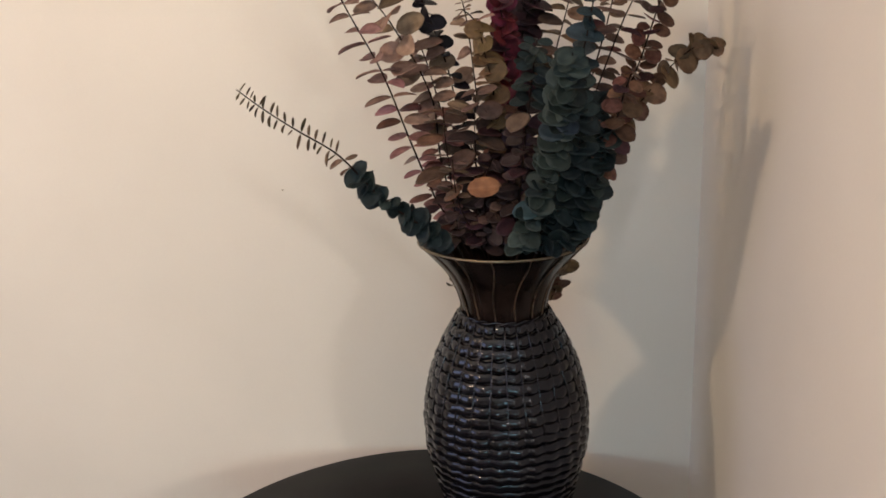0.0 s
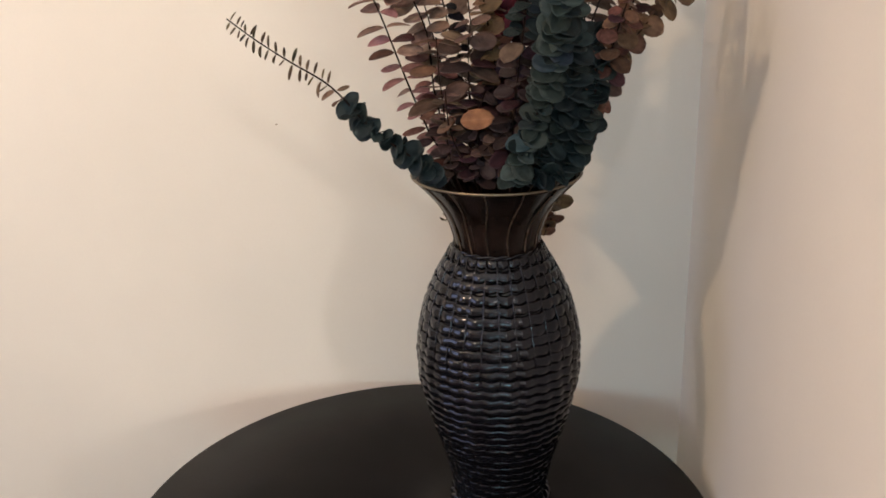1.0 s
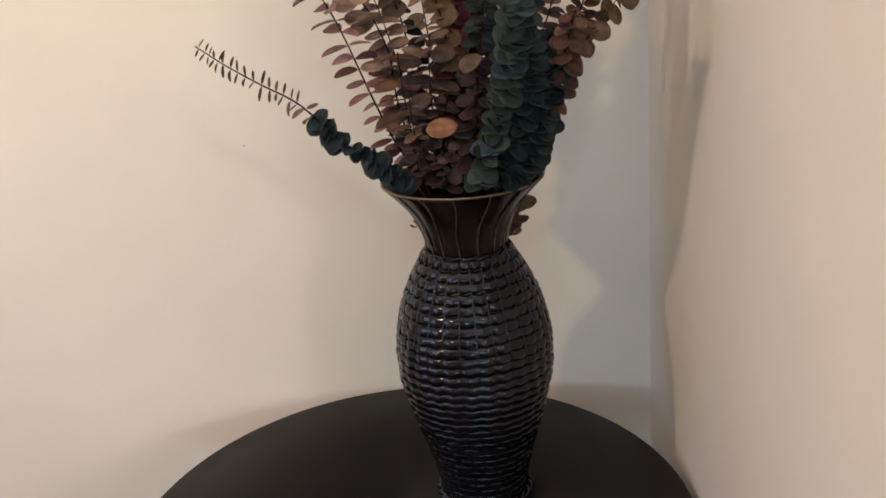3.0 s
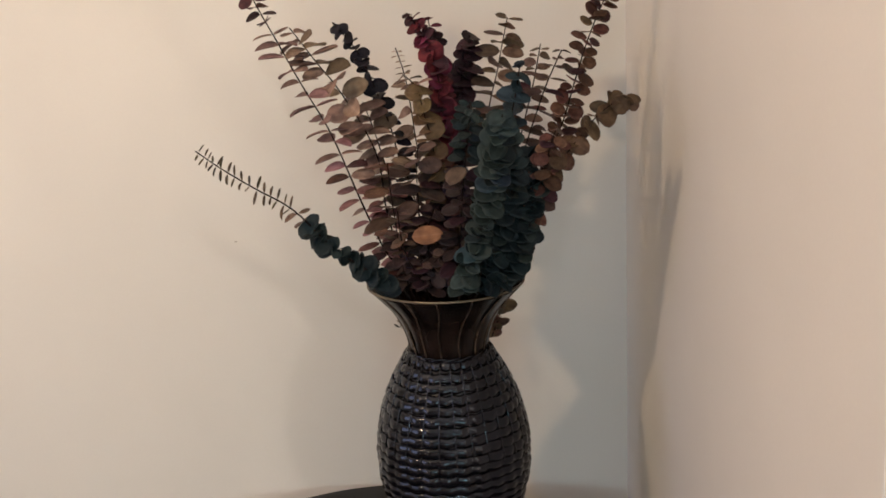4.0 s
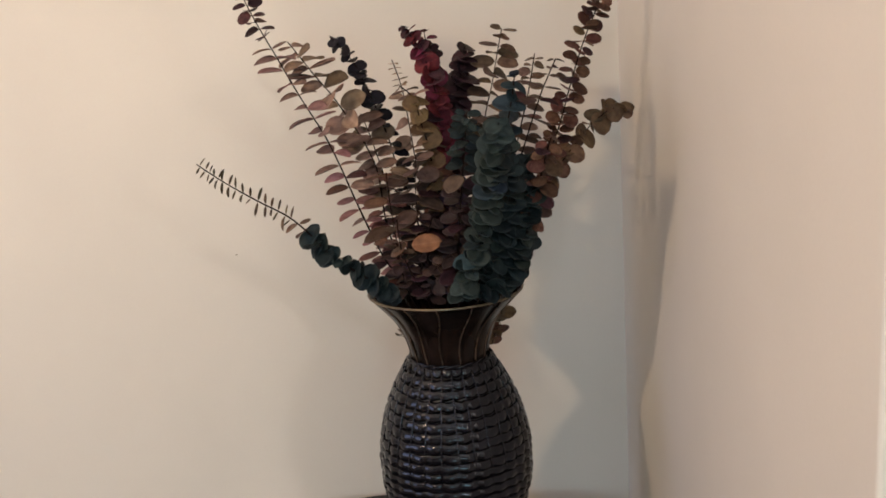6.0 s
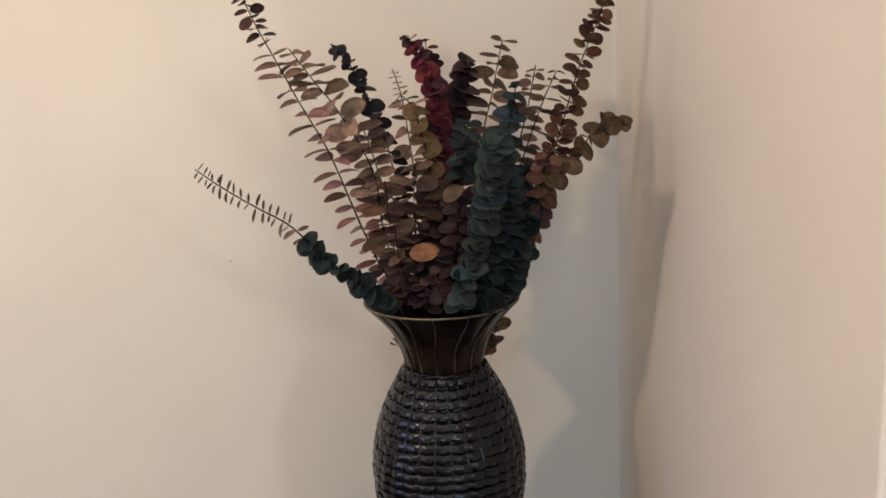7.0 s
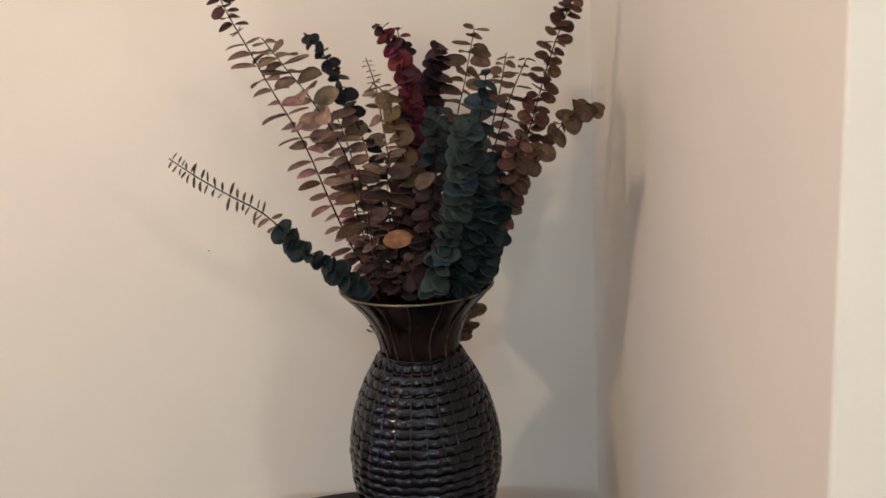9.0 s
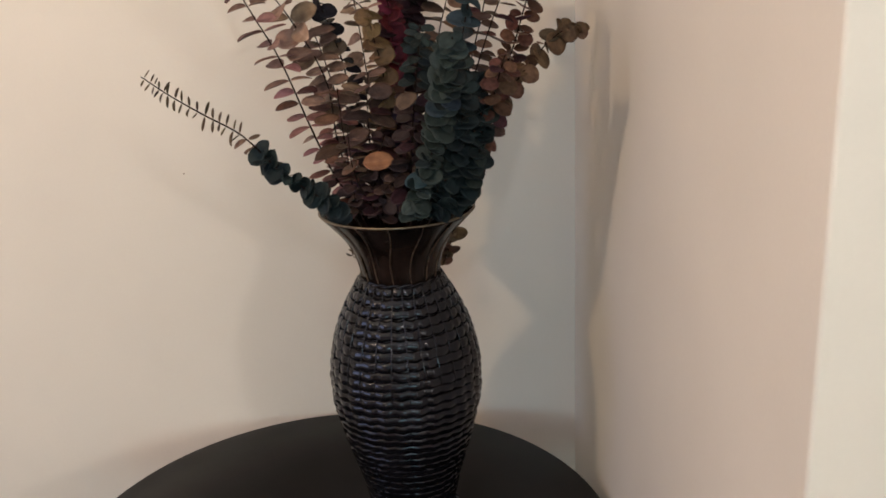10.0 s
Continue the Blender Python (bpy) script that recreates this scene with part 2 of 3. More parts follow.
# ---- the round table ----
def round_table(cx, cy, r, h):
    t = 0.024
    root = new("round_table")
    root.location = (cx, cy, 0)
    tagged(root, "round matt-black side table in the corner of the room", "table")
    e = 0.004
    prof = [(0.0005, h - t), (r - 0.008, h - t), (r - 0.002, h - t + 0.003), (r, h - t + 0.008), (r, h - e - 0.002),
            (r - 0.0012, h - 0.0016), (r - e, h), (0.0005, h)]
    part("tabletop", mesh_of("tabletop", *lathe(prof, 160), BLACK_TOP), root, "smooth black round tabletop")
    part("apron", mesh_of("apron", *lathe([(r * 0.62, h - t - 0.05), (r * 0.65, h - t - 0.05), (r * 0.65, h - t), (r * 0.62, h - t)], 64), BLACK_TOP), root)
    for k in range(4):
        a = math.pi / 4 + k * math.pi / 2
        top, foot = r * 0.60, r * 0.78
        part("leg", mesh_of("leg", *tube([(foot * math.cos(a), foot * math.sin(a), 0.0), (top * math.cos(a), top * math.sin(a), h - t)],
                                         [0.014, 0.019], 10), BLACK_TOP), root)
    return root


round_table(*TABLE)

# ---- the wicker vase ----
BODY = [(0.750, 0.0600), (0.757, 0.0600), (0.781, 0.0632), (0.817, 0.0711), (0.854, 0.0828), (0.890, 0.0918), (0.929, 0.0999),
        (0.962, 0.1018), (0.986, 0.1014), (1.013, 0.0965), (1.049, 0.0852), (1.068, 0.0761), (1.086, 0.0670), (1.104, 0.0545)]
NECK = [(1.098, 0.0500), (1.112, 0.0510), (1.129, 0.0548), (1.152, 0.0644), (1.170, 0.0787), (1.184, 0.0920), (1.192, 0.1000)]


def on_profile(profile, z):
    for (z0, r0), (z1, r1) in zip(profile, profile[1:]):
        if z <= z1:
            return r0 + (r1 - r0) * max(0, (z - z0) / (z1 - z0))
    return profile[-1][1]


def smooth_profile(profile, z):
    return sum(on_profile(profile, z + d) for d in (-0.010, -0.005, 0, 0.005, 0.010)) / 5


STAKES = 29


def ribbon(ring, heights, thick, sides=12):
    """Closed flat strand with rounded edges; ring holds angle, radius, height and the lean of the surface."""
    verts, faces, n = [], [], len(ring)
    for (a, r, z, tilt), h in zip(ring, heights):
        norm = math.hypot(1, tilt)
        for q in range(sides):
            w = 2 * math.pi * q / sides
            c, d = math.cos(w), math.sin(w)
            u = c * thick
            v = math.copysign(abs(d) ** 0.7, d) * h
            rr, zz = r + (u + v * tilt) / norm, z + (v - u * tilt) / norm
            verts.append((rr * math.cos(a), rr * math.sin(a), zz))
    for i in range(n):
        j = (i + 1) % n
        for q in range(sides):
            t = (q + 1) % sides
            faces.append((i * sides + q, i * sides + t, j * sides + t, j * sides + q))
    return verts, faces


def wicker_vase():
    root = new("wicker_vase")
    root.location = (0, 0, TABLE[3])
    tagged(root, "black woven wicker vase with flared bronze neck on the table", "vase")
    dz = -TABLE[3]
    inside = [(smooth_profile(BODY, z) - 0.0056, z) for z in np.linspace(0.752, 1.098, 22)]
    shell = [(0.001, 0.751)] + inside + [(r - 0.003, z) for r, z in reversed(inside)][:-1] + [(0.001, 0.757)]
    part("liner", mesh_of("liner", *lathe([(r, z + dz) for r, z in shell], 72), LINER), root, "dark inner liner of the vase")
    rng = random.Random(4)
    # woven rows, each bulging between the stakes
    z, row = 0.762, 0
    while z < 1.1035:
        k = (z - 0.75) / 0.35
        pitch = 0.0100 + 0.0022 * min(1, max(0, (k - 0.25) / 0.4)) + rng.uniform(-0.0008, 0.0008)
        phase = rng.uniform(0, 6.28)
        steps, pts, radii = STAKES * 6, [], []
        wob = [(rng.uniform(0.0001, 0.00035), rng.randint(2, 9), rng.uniform(0, 6.28)) for _ in range(4)]
        lift = [rng.uniform(0.7, 1.25) for _ in range(STAKES)]
        slide = rng.uniform(-0.10, 0.10)
        weave = 0.9 if k > 0.5 else 0.35
        for i in range(steps):
            a = 2 * math.pi * i / steps
            zz = z + 0.0016 * math.sin(a + 9 * z) + 0.0010 * math.sin(3 * a - 14 * z) + sum(m * math.sin(q * a + f) for m, q, f in wob)
            s = (a / (2 * math.pi) * STAKES + slide + 0.10 * math.sin(3 * a + phase)) % STAKES
            swell = abs(math.sin(math.pi * s)) * lift[int(s) % STAKES]
            alt = 0.0003 * math.cos(math.pi * (int(s + 0.5) + row))
            r = smooth_profile(BODY, zz) - 0.0047 + 0.0023 * swell * weave + alt
            zz -= 0.0016 * swell * (1 if k > 0.3 else 0.4)
            tilt = (smooth_profile(BODY, zz + 0.004) - smooth_profile(BODY, zz - 0.004)) / 0.008
            pts.append((a, r, zz + dz, tilt))
            radii.append(pitch * 0.5 * ((1.06 if k > 0.4 else 1.12) + 0.04 * swell))
        part("strand", mesh_of("strand", *ribbon(pts, radii, 0.0036 if k > 0.55 else 0.0017 + 0.0019 * max(0, (k - 0.3) / 0.25)), WICKER), root)
        z += pitch
        row += 1
    for k in range(STAKES):
        a0 = 2 * math.pi * k / STAKES
        pts = []
        for i in range(30):
            zz = 0.757 + (1.102 - 0.757) * i / 29
            a = a0 + 0.010 * math.sin(5 * zz * 6 + k) + rng.uniform(-0.004, 0.004)
            dip = 0.0012 + 0.0024 * min(1, max(0, (0.985 - zz) / 0.05))
            r = smooth_profile(BODY, zz) - dip + 0.0006 * math.sin(i * 1.7 + k)
            pts.append((r * math.cos(a), r * math.sin(a), zz + dz))
        part("stake", mesh_of("stake", *tube(pts, 0.0012, 6), WICKER), root)
    # rolled borders at the foot and under the neck
    for zz, rr, thick, turns in ((0.757, 0.0605, 0.0058, 26), (1.1035, 0.0528, 0.0030, 20)):
        for strand in range(2):
            pts = []
            for i in range(turns * 8):
                a = 2 * math.pi * i / (turns * 8)
                w = a * turns / 2 + strand * math.pi
                r = rr + thick * 0.5 * math.cos(w)
                pts.append((r * math.cos(a), r * math.sin(a), zz + thick * 0.5 * math.sin(w) + dz))
            part("border_strand", mesh_of("border_strand", *tube(pts, thick * 0.62, 7, True), WICKER), root)
    # flared neck
    out = [(smooth_profile(NECK, z) if 1.11 < z < 1.185 else on_profile(NECK, z), z) for z in np.linspace(1.098, 1.192, 20)]
    wall = out + [(r - 0.0030, z) for r, z in reversed(out)]
    ribs = 15
    flute = lambda a, zz: 1 - 0.030 * (1 - abs(math.sin(ribs * a / 2))) ** 2
    neck = part("neck", mesh_of("neck", *lathe([(r, z + dz) for r, z in wall], 180, flute), BRONZE), root, "glossy dark bronze flared neck")
    for k in range(ribs):
        a = 2 * math.pi * k / ribs + rng.uniform(-0.03, 0.03)
        pts = [((r + 0.0001) * math.cos(a + 0.05 * math.sin(z * 60)), (r + 0.0001) * math.sin(a + 0.05 * math.sin(z * 60)), z + dz) for r, z in out]
        part("seam", mesh_of("seam", *tube(pts, 0.0009, 5), SEAM), neck, "thin shiny bronze seam")
    lip = [(0.0992 * math.cos(2 * math.pi * i / 120), 0.0992 * math.sin(2 * math.pi * i / 120), 1.1922 + dz) for i in range(120)]
    part("lip", mesh_of("lip", *tube(lip, 0.0015, 8, True), BRASS), neck, "thin brass lip")
    return root


wicker_vase()


# ---- eucalyptus ----
def leaf_mesh(name, width, cup, curl, lop, material):
    """A leaf of length 1 along +x, base at the origin, face along +z, with a raised midrib fold, cupped edges and real thickness."""
    stations = (0.0, 0.10, 0.28, 0.50, 0.72, 0.90, 1.0)
    half = (0.04, 0.28, 0.45, 0.50, 0.45, 0.29, 0.06)
    thick, verts, faces = 0.016, [], []
    for side in (0.5, -0.5):
        for x, h in zip(stations, half):
            z = curl * (x - 0.15) ** 2
            w = h * width
            for y, dz in ((-w * (1 - lop), cup * h), (-w * 0.5, cup * h * 0.25), (0, -0.01), (w * 0.5, cup * h * 0.25), (w * (1 + lop), cup * h)):
                verts.append((x, y, z + dz + side * thick))
    n = len(stations)
    for layer in (0, 1):
        o = layer * n * 5
        for i in range(n - 1):
            for j in range(4):
                faces.append((o + i * 5 + j, o + i * 5 + j + 1, o + i * 5 + j + 6, o + i * 5 + j + 5))
    q = n * 5
    ring = [i * 5 for i in range(n)] + [(n - 1) * 5 + j for j in range(1, 5)] + [i * 5 + 4 for i in range(n - 2, -1, -1)] + [3, 2, 1]
    for a, b in zip(ring, ring[1:] + ring[:1]):
        faces.append((a, b, q + b, q + a))
    return mesh_of(name, verts, faces, material)


LEAF_STORE = {}


def leaf_of(colour, width, variant):
    key = (colour, round(width, 1), variant)
    if key not in LEAF_STORE:
        g = random.Random(variant * 17 + int(width * 10))
        LEAF_STORE[key] = leaf_mesh("leaf", round(width, 1) * g.uniform(0.92, 1.08), g.uniform(0.02, 0.24), g.uniform(-0.24, 0.18),
                                    g.uniform(-0.08, 0.08), LEAF[colour])
    return LEAF_STORE[key]


def along(points, count):
    """Smooth line through the points, evenly spread."""
    p = [Vector(v) for v in points]
    fine = []
    for i in range(len(p) - 1):
        a, b, c, d = p[max(0, i - 1)], p[i], p[i + 1], p[min(len(p) - 1, i + 2)]
        for k in range(24):
            t = k / 24
            fine.append(0.5 * (2 * b + (c - a) * t + (2 * a - 5 * b + 4 * c - d) * t * t + (3 * b - a - 3 * c + d) * t ** 3))
    fine.append(p[-1])
    dist = [0.0]
    for u, v in zip(fine, fine[1:]):
        dist.append(dist[-1] + (v - u).length)
    total, out = dist[-1], []
    for i in range(count):
        s, j = total * i / (count - 1), 0
        while j < len(dist) - 2 and dist[j + 1] < s:
            j += 1
        f = (s - dist[j]) / max(1e-9, dist[j + 1] - dist[j])
        out.append(fine[j].lerp(fine[j + 1], min(1, max(0, f))))
    return out, total


BRANCH_COUNT = [0]
# now and then a leaf takes a neighbouring colour
KIN = {"teal": ("deep_teal", "deep_teal", "blue"), "deep_teal": ("teal", "deep_teal"), "brown": ("maroon", "olive", "shaded_dark_brown", "rust"),
       "maroon": ("brown", "plum", "rust"), "pink": ("maroon", "mauve", "rust"), "mauve": ("pink", "taupe"), "taupe": ("mauve", "olive"),
       "rust": ("copper", "brown", "maroon"), "copper": ("rust", "olive"), "gold": ("olive", "gold", "copper"), "crimson": ("maroon", "plum"),
       "plum": ("maroon", "shaded_dark_brown"), "olive": ("brown", "copper"), "shaded_dark_brown": ("plum", "brown", "violet")}
FRONT = Vector((0.02, -0.95, 0.30))


def branch(label, points, zones, single=None):
    """One branch from the vase's neck along the points. zones, from base to tip: end of the zone, colour, leaf length,
    width ratio, gap between pairs, and how far the leaves turn outward from the stem."""
    BRANCH_COUNT[0] += 1
    rng = random.Random(BRANCH_COUNT[0] * 31 + 5)
    first = Vector(points[0])
    deep = Vector((first.x * 0.30, first.y * 0.30, 1.095))
    foot = Vector((-first.x * 0.35, -first.y * 0.35, 0.80))
    root = new("eucalyptus_branch")
    root.location = foot
    tagged(root, label, "dried branch", "dried eucalyptus branches in the vase")
    stem, _ = along([foot, deep] + list(points), 60)
    radii = [0.0019 - 0.0012 * i / 59 for i in range(60)]
    part("stem", mesh_of("stem", *tube([p - foot for p in stem], radii, 6), STEM), root)
    line, total = along(points, 200)
    s, pair, spin = 0.004, 0, rng.uniform(0, 1.0)
    while s < total:
        f = s / total
        zone = next(q for q in zones if f <= q[0] + 1e-6)
        _, colour, length, width, gap, face = zone
        i = min(198, int(f * 199))
        p, d = line[i], (line[i + 1] - line[max(0, i - 1)]).normalized()
        side = d.cross(Vector((0, -1, 0)))
        side = side.normalized() if side.length > 0.05 else Vector((1, 0, 0))
        up = side.cross(d).normalized()
        taper = 1.0 if f < 0.85 else 1.0 - 0.35 * (f - 0.85) / 0.15
        turn = (spin + pair * (math.pi / 2) if face > 0.35 else (pair % 2) * 0.9 - 0.3 if face > 0.05 else 0.25) + rng.uniform(-0.35, 0.35)
        for k in range(2):
            a = turn + k * math.pi + rng.uniform(-0.2, 0.2)
            out = (side * math.cos(a) + up * math.sin(a) * (0.75 if face > 0.3 else 1.0)).normalized()
            if 0.05 < face <= 0.45:
                out = Vector((out.x, out.y, out.z * 0.35)).normalized()
            lean = rng.uniform(-0.25, 0.35) if face < 0.05 else rng.uniform(-0.10, 0.22) if face < 0.5 else rng.uniform(-0.35, 0.45)
            axis = (out + d * lean - Vector((0, 0, 0.08 if face > 0.05 else 0)) + FRONT * (rng.uniform(-0.1, 0.1) if face > 0.05 else 0)).normalized()
            shown = (FRONT + out * 0.35 + Vector((rng.uniform(-0.75, 0.75), 0, rng.uniform(-0.6, 0.6)))).normalized()
            loose = 0.22 if face > 0.05 else 0.12
            normal = d * (1 - face) + shown * face + Vector([rng.uniform(-loose, loose) for _ in range(3)])
            normal = normal - axis * normal.dot(axis)
            if normal.length < 0.15:
                axis = (axis + d * 0.5).normalized()
                normal = shown - axis * shown.dot(axis)
            normal.normalize()
            size = length * taper * rng.uniform(0.72, 1.18)
            y = normal.cross(axis)
            rot = Matrix((axis, y, normal)).transposed().to_4x4()
            at = p + out * 0.0015 - axis * (size * 0.30 if face > 0.58 else 0)
            if at.x + axis.x * size > WALL_E - 0.004:
                size *= 0.6
                if at.x + axis.x * size > WALL_E - 0.004:
                    continue
            low = at + axis * size
            if 1.10 < min(at.z, low.z) < 1.195 and math.hypot(low.x, low.y) > 0.086 * (min(at.z, low.z) - 1.0) / 0.192 and math.hypot(at.x, at.y) < 0.098:
                continue
            hue = rng.choice(KIN[colour]) if colour in KIN and rng.random() < 0.28 else colour
            ob = part("leaf", leaf_of(hue, width, rng.randint(0, 4)), root)
            ob.matrix_local = Matrix.Translation(at - foot) @ rot @ Matrix.Diagonal((size, size, size, 1))
        s += gap * rng.uniform(0.85, 1.15) * (1.0 if f < 0.85 else 0.75)
        pair += 1
    if single:
        ob = part("leaf", leaf_of("orange", 0.6, 0), root, "single bright orange leaf")
        x, z = Vector((0.97, -0.1, 0.10)).normalized(), Vector((0.05, -0.9, 0.4))
        z = (z - x * z.dot(x)).normalized()
        ob.matrix_local = Matrix.Translation(Vector(single) - Vector((0.018, 0, 0)) - foot) @ Matrix((x, z.cross(x), z)).transposed().to_4x4() @ Matrix.Diagonal((0.036, 0.036, 0.036, 1))
    return root


branch("arching eucalyptus branch with round teal leaves and thin dark tip",
       [(-0.065, -0.050, 1.196), (-0.078, -0.075, 1.221), (-0.125, -0.090, 1.261), (-0.168, -0.090, 1.308), (-0.215, -0.070, 1.332), (-0.255, -0.055, 1.354), (-0.290, -0.040, 1.376)],
       [(0.46, "deep_teal", 0.0245, 0.88, 0.0086, 0.62), (0.52, "olive", 0.017, 0.7, 0.011, 0.4), (1, "dark_tip", 0.0150, 0.44, 0.0100, 0.04)])
branch("tall eucalyptus branch with pink-brown oval leaves and a maroon tip",
       [(-0.035, 0.000, 1.200), (-0.067, 0.000, 1.223), (-0.083, 0.000, 1.254), (-0.104, -0.010, 1.314), (-0.121, -0.015, 1.365), (-0.136, -0.015, 1.401), (-0.161, -0.020, 1.450), (-0.184, -0.020, 1.498), (-0.205, -0.020, 1.541), (-0.227, -0.020, 1.595)],
       [(0.42, "pink", 0.0285, 0.72, 0.0160, 0.24), (0.8, "mauve", 0.0285, 0.62, 0.0170, 0.18), (1, "maroon", 0.0185, 0.9, 0.0095, 0.42)])
branch("eucalyptus branch with broad taupe leaves and a bent tip",
       [(-0.048, 0.020, 1.195), (-0.060, 0.020, 1.233), (-0.072, 0.020, 1.286), (-0.077, 0.020, 1.345), (-0.092, 0.015, 1.388), (-0.108, 0.010, 1.418), (-0.124, 0.000, 1.447), (-0.143, 0.000, 1.472), (-0.158, 0.000, 1.494), (-0.172, 0.000, 1.514)],
       [(0.45, "pink", 0.030, 0.66, 0.0165, 0.3), (1, "taupe", 0.036, 0.68, 0.0150, 0.45)])
# base zones deep in the bunch take darker leaves, shade put into the colour
branch("eucalyptus branch with broad brown leaves deep in the bunch",
       [(-0.034, 0.040, 1.189), (-0.052, 0.040, 1.252), (-0.065, 0.040, 1.312), (-0.075, 0.030, 1.358), (-0.085, 0.030, 1.395), (-0.094, 0.030, 1.420)],
       [(0.5, "shaded_dark_brown", 0.030, 0.65, 0.019, 0.4), (1, "taupe", 0.034, 0.66, 0.019, 0.5)])
branch("eucalyptus branch with dark brown leaves and a navy-black tip",
       [(-0.019, 0.050, 1.186), (-0.031, 0.050, 1.264), (-0.046, 0.050, 1.325), (-0.056, 0.050, 1.355), (-0.061, 0.045, 1.382), (-0.072, 0.040, 1.419), (-0.084, 0.035, 1.452), (-0.097, 0.030, 1.484), (-0.121, 0.020, 1.516)],
       [(0.36, "shaded_dark_brown", 0.027, 0.6, 0.016, 0.4), (0.64, "navy", 0.0185, 0.7, 0.0125, 0.3), (1, "navy", 0.0205, 0.95, 0.0115, 0.66)])
branch("slender eucalyptus branch with small tan leaves at its tip",
       [(-0.012, 0.060, 1.183), (-0.020, 0.060, 1.262), (-0.030, 0.060, 1.353), (-0.037, 0.060, 1.420), (-0.042, 0.060, 1.453), (-0.051, 0.060, 1.484)],
       [(0.6, "shaded_dark_brown", 0.03, 0.65, 0.018, 0.4), (0.88, "tan", 0.024, 0.8, 0.016, 0.5), (1, "tan", 0.013, 0.5, 0.009, 0.2)])
branch("eucalyptus branch with round golden-brown leaves",
       [(-0.006, -0.020, 1.196), (-0.006, -0.030, 1.264), (-0.007, -0.030, 1.328), (-0.006, -0.030, 1.369), (-0.014, -0.030, 1.404), (-0.022, -0.030, 1.438), (-0.038, -0.020, 1.453)],
       [(0.38, "shaded_dark_brown", 0.031, 0.7, 0.017, 0.5), (0.92, "gold", 0.0275, 0.9, 0.0145, 0.75), (1, "taupe", 0.022, 0.7, 0.014, 0.4)])
branch("eucalyptus branch with crimson-dyed round leaves",
       [(0.004, 0.030, 1.190), (0.007, 0.020, 1.268), (0.008, 0.010, 1.343), (0.007, 0.000, 1.400), (0.004, 0.000, 1.442), (-0.004, 0.000, 1.477), (-0.014, 0.000, 1.501), (-0.030, 0.000, 1.524)],
       [(0.42, "maroon", 0.032, 0.7, 0.016, 0.4), (0.86, "crimson", 0.0235, 1.0, 0.0112, 0.84), (1, "crimson", 0.0215, 0.9, 0.0085, 0.6)])
branch("short crimson eucalyptus side branch",
       [(0.003, 0.030, 1.266), (0.007, 0.025, 1.355), (0.007, 0.020, 1.427), (0.000, 0.020, 1.469), (-0.006, 0.020, 1.518)],
       [(0.5, "maroon", 0.03, 0.7, 0.024, 0.4), (0.85, "crimson", 0.0225, 1.0, 0.0125, 0.82), (1, "crimson", 0.0195, 0.9, 0.0085, 0.55)])
branch("eucalyptus branch with dark plum leaves",
       [(0.011, 0.040, 1.188), (0.016, 0.050, 1.262), (0.019, 0.050, 1.337), (0.022, 0.040, 1.404), (0.030, 0.040, 1.439), (0.038, 0.040, 1.467), (0.044, 0.040, 1.495)],
       [(0.5, "maroon", 0.034, 0.75, 0.016, 0.45), (1, "plum", 0.034, 0.9, 0.0095, 0.7)])
branch("eucalyptus branch with olive-brown leaves",
       [(0.023, 0.030, 1.190), (0.037, 0.030, 1.280), (0.054, 0.035, 1.352), (0.065, 0.040, 1.409), (0.075, 0.040, 1.445), (0.083, 0.040, 1.480), (0.091, 0.040, 1.514)],
       [(0.5, "brown", 0.028, 0.7, 0.018, 0.4), (1, "olive", 0.031, 0.85, 0.0135, 0.48)])
branch("eucalyptus branch with blue-teal leaves at its tip",
       [(0.049, -0.020, 1.231), (0.071, -0.060, 1.329), (0.085, -0.085, 1.397), (0.093, -0.095, 1.436), (0.097, -0.100, 1.462)],
       [(0.6, "deep_teal", 0.03, 0.7, 0.018, 0.5), (1, "blue", 0.027, 0.8, 0.015, 0.6)])
branch("eucalyptus branch with dusky olive leaves",
       [(0.045, 0.030, 1.204), (0.073, 0.000, 1.284), (0.091, -0.020, 1.343), (0.105, -0.040, 1.399), (0.115, -0.050, 1.439), (0.123, -0.060, 1.481)],
       [(0.4, "deep_teal", 0.03, 0.7, 0.02, 0.4), (0.85, "brown", 0.0245, 0.55, 0.0145, 0.25), (1, "olive", 0.0185, 0.75, 0.010, 0.45)])
branch("thin eucalyptus branch with narrow olive-brown leaves",
       [(0.048, 0.000, 1.204), (0.078, -0.030, 1.289), (0.099, -0.050, 1.353), (0.116, -0.065, 1.404), (0.129, -0.075, 1.440), (0.145, -0.080, 1.474)],
       [(0.4, "brown", 0.03, 0.6, 0.02, 0.3), (0.9, "brown", 0.029, 0.38, 0.02, 0.25), (1, "brown", 0.016, 0.6, 0.012, 0.4)])
branch("tall eucalyptus branch with rust-brown oval leaves",
       [(0.057, 0.050, 1.183), (0.089, 0.060, 1.242), (0.117, 0.060, 1.294), (0.140, 0.060, 1.339), (0.158, 0.050, 1.383), (0.171, 0.045, 1.426), (0.184, 0.040, 1.468), (0.197, 0.035, 1.503), (0.211, 0.030, 1.536), (0.225, 0.030, 1.579)],
       [(0.3, "brown", 0.026, 0.75, 0.013, 0.5), (1, "rust", 0.0205, 1.0, 0.0075, 0.50)])
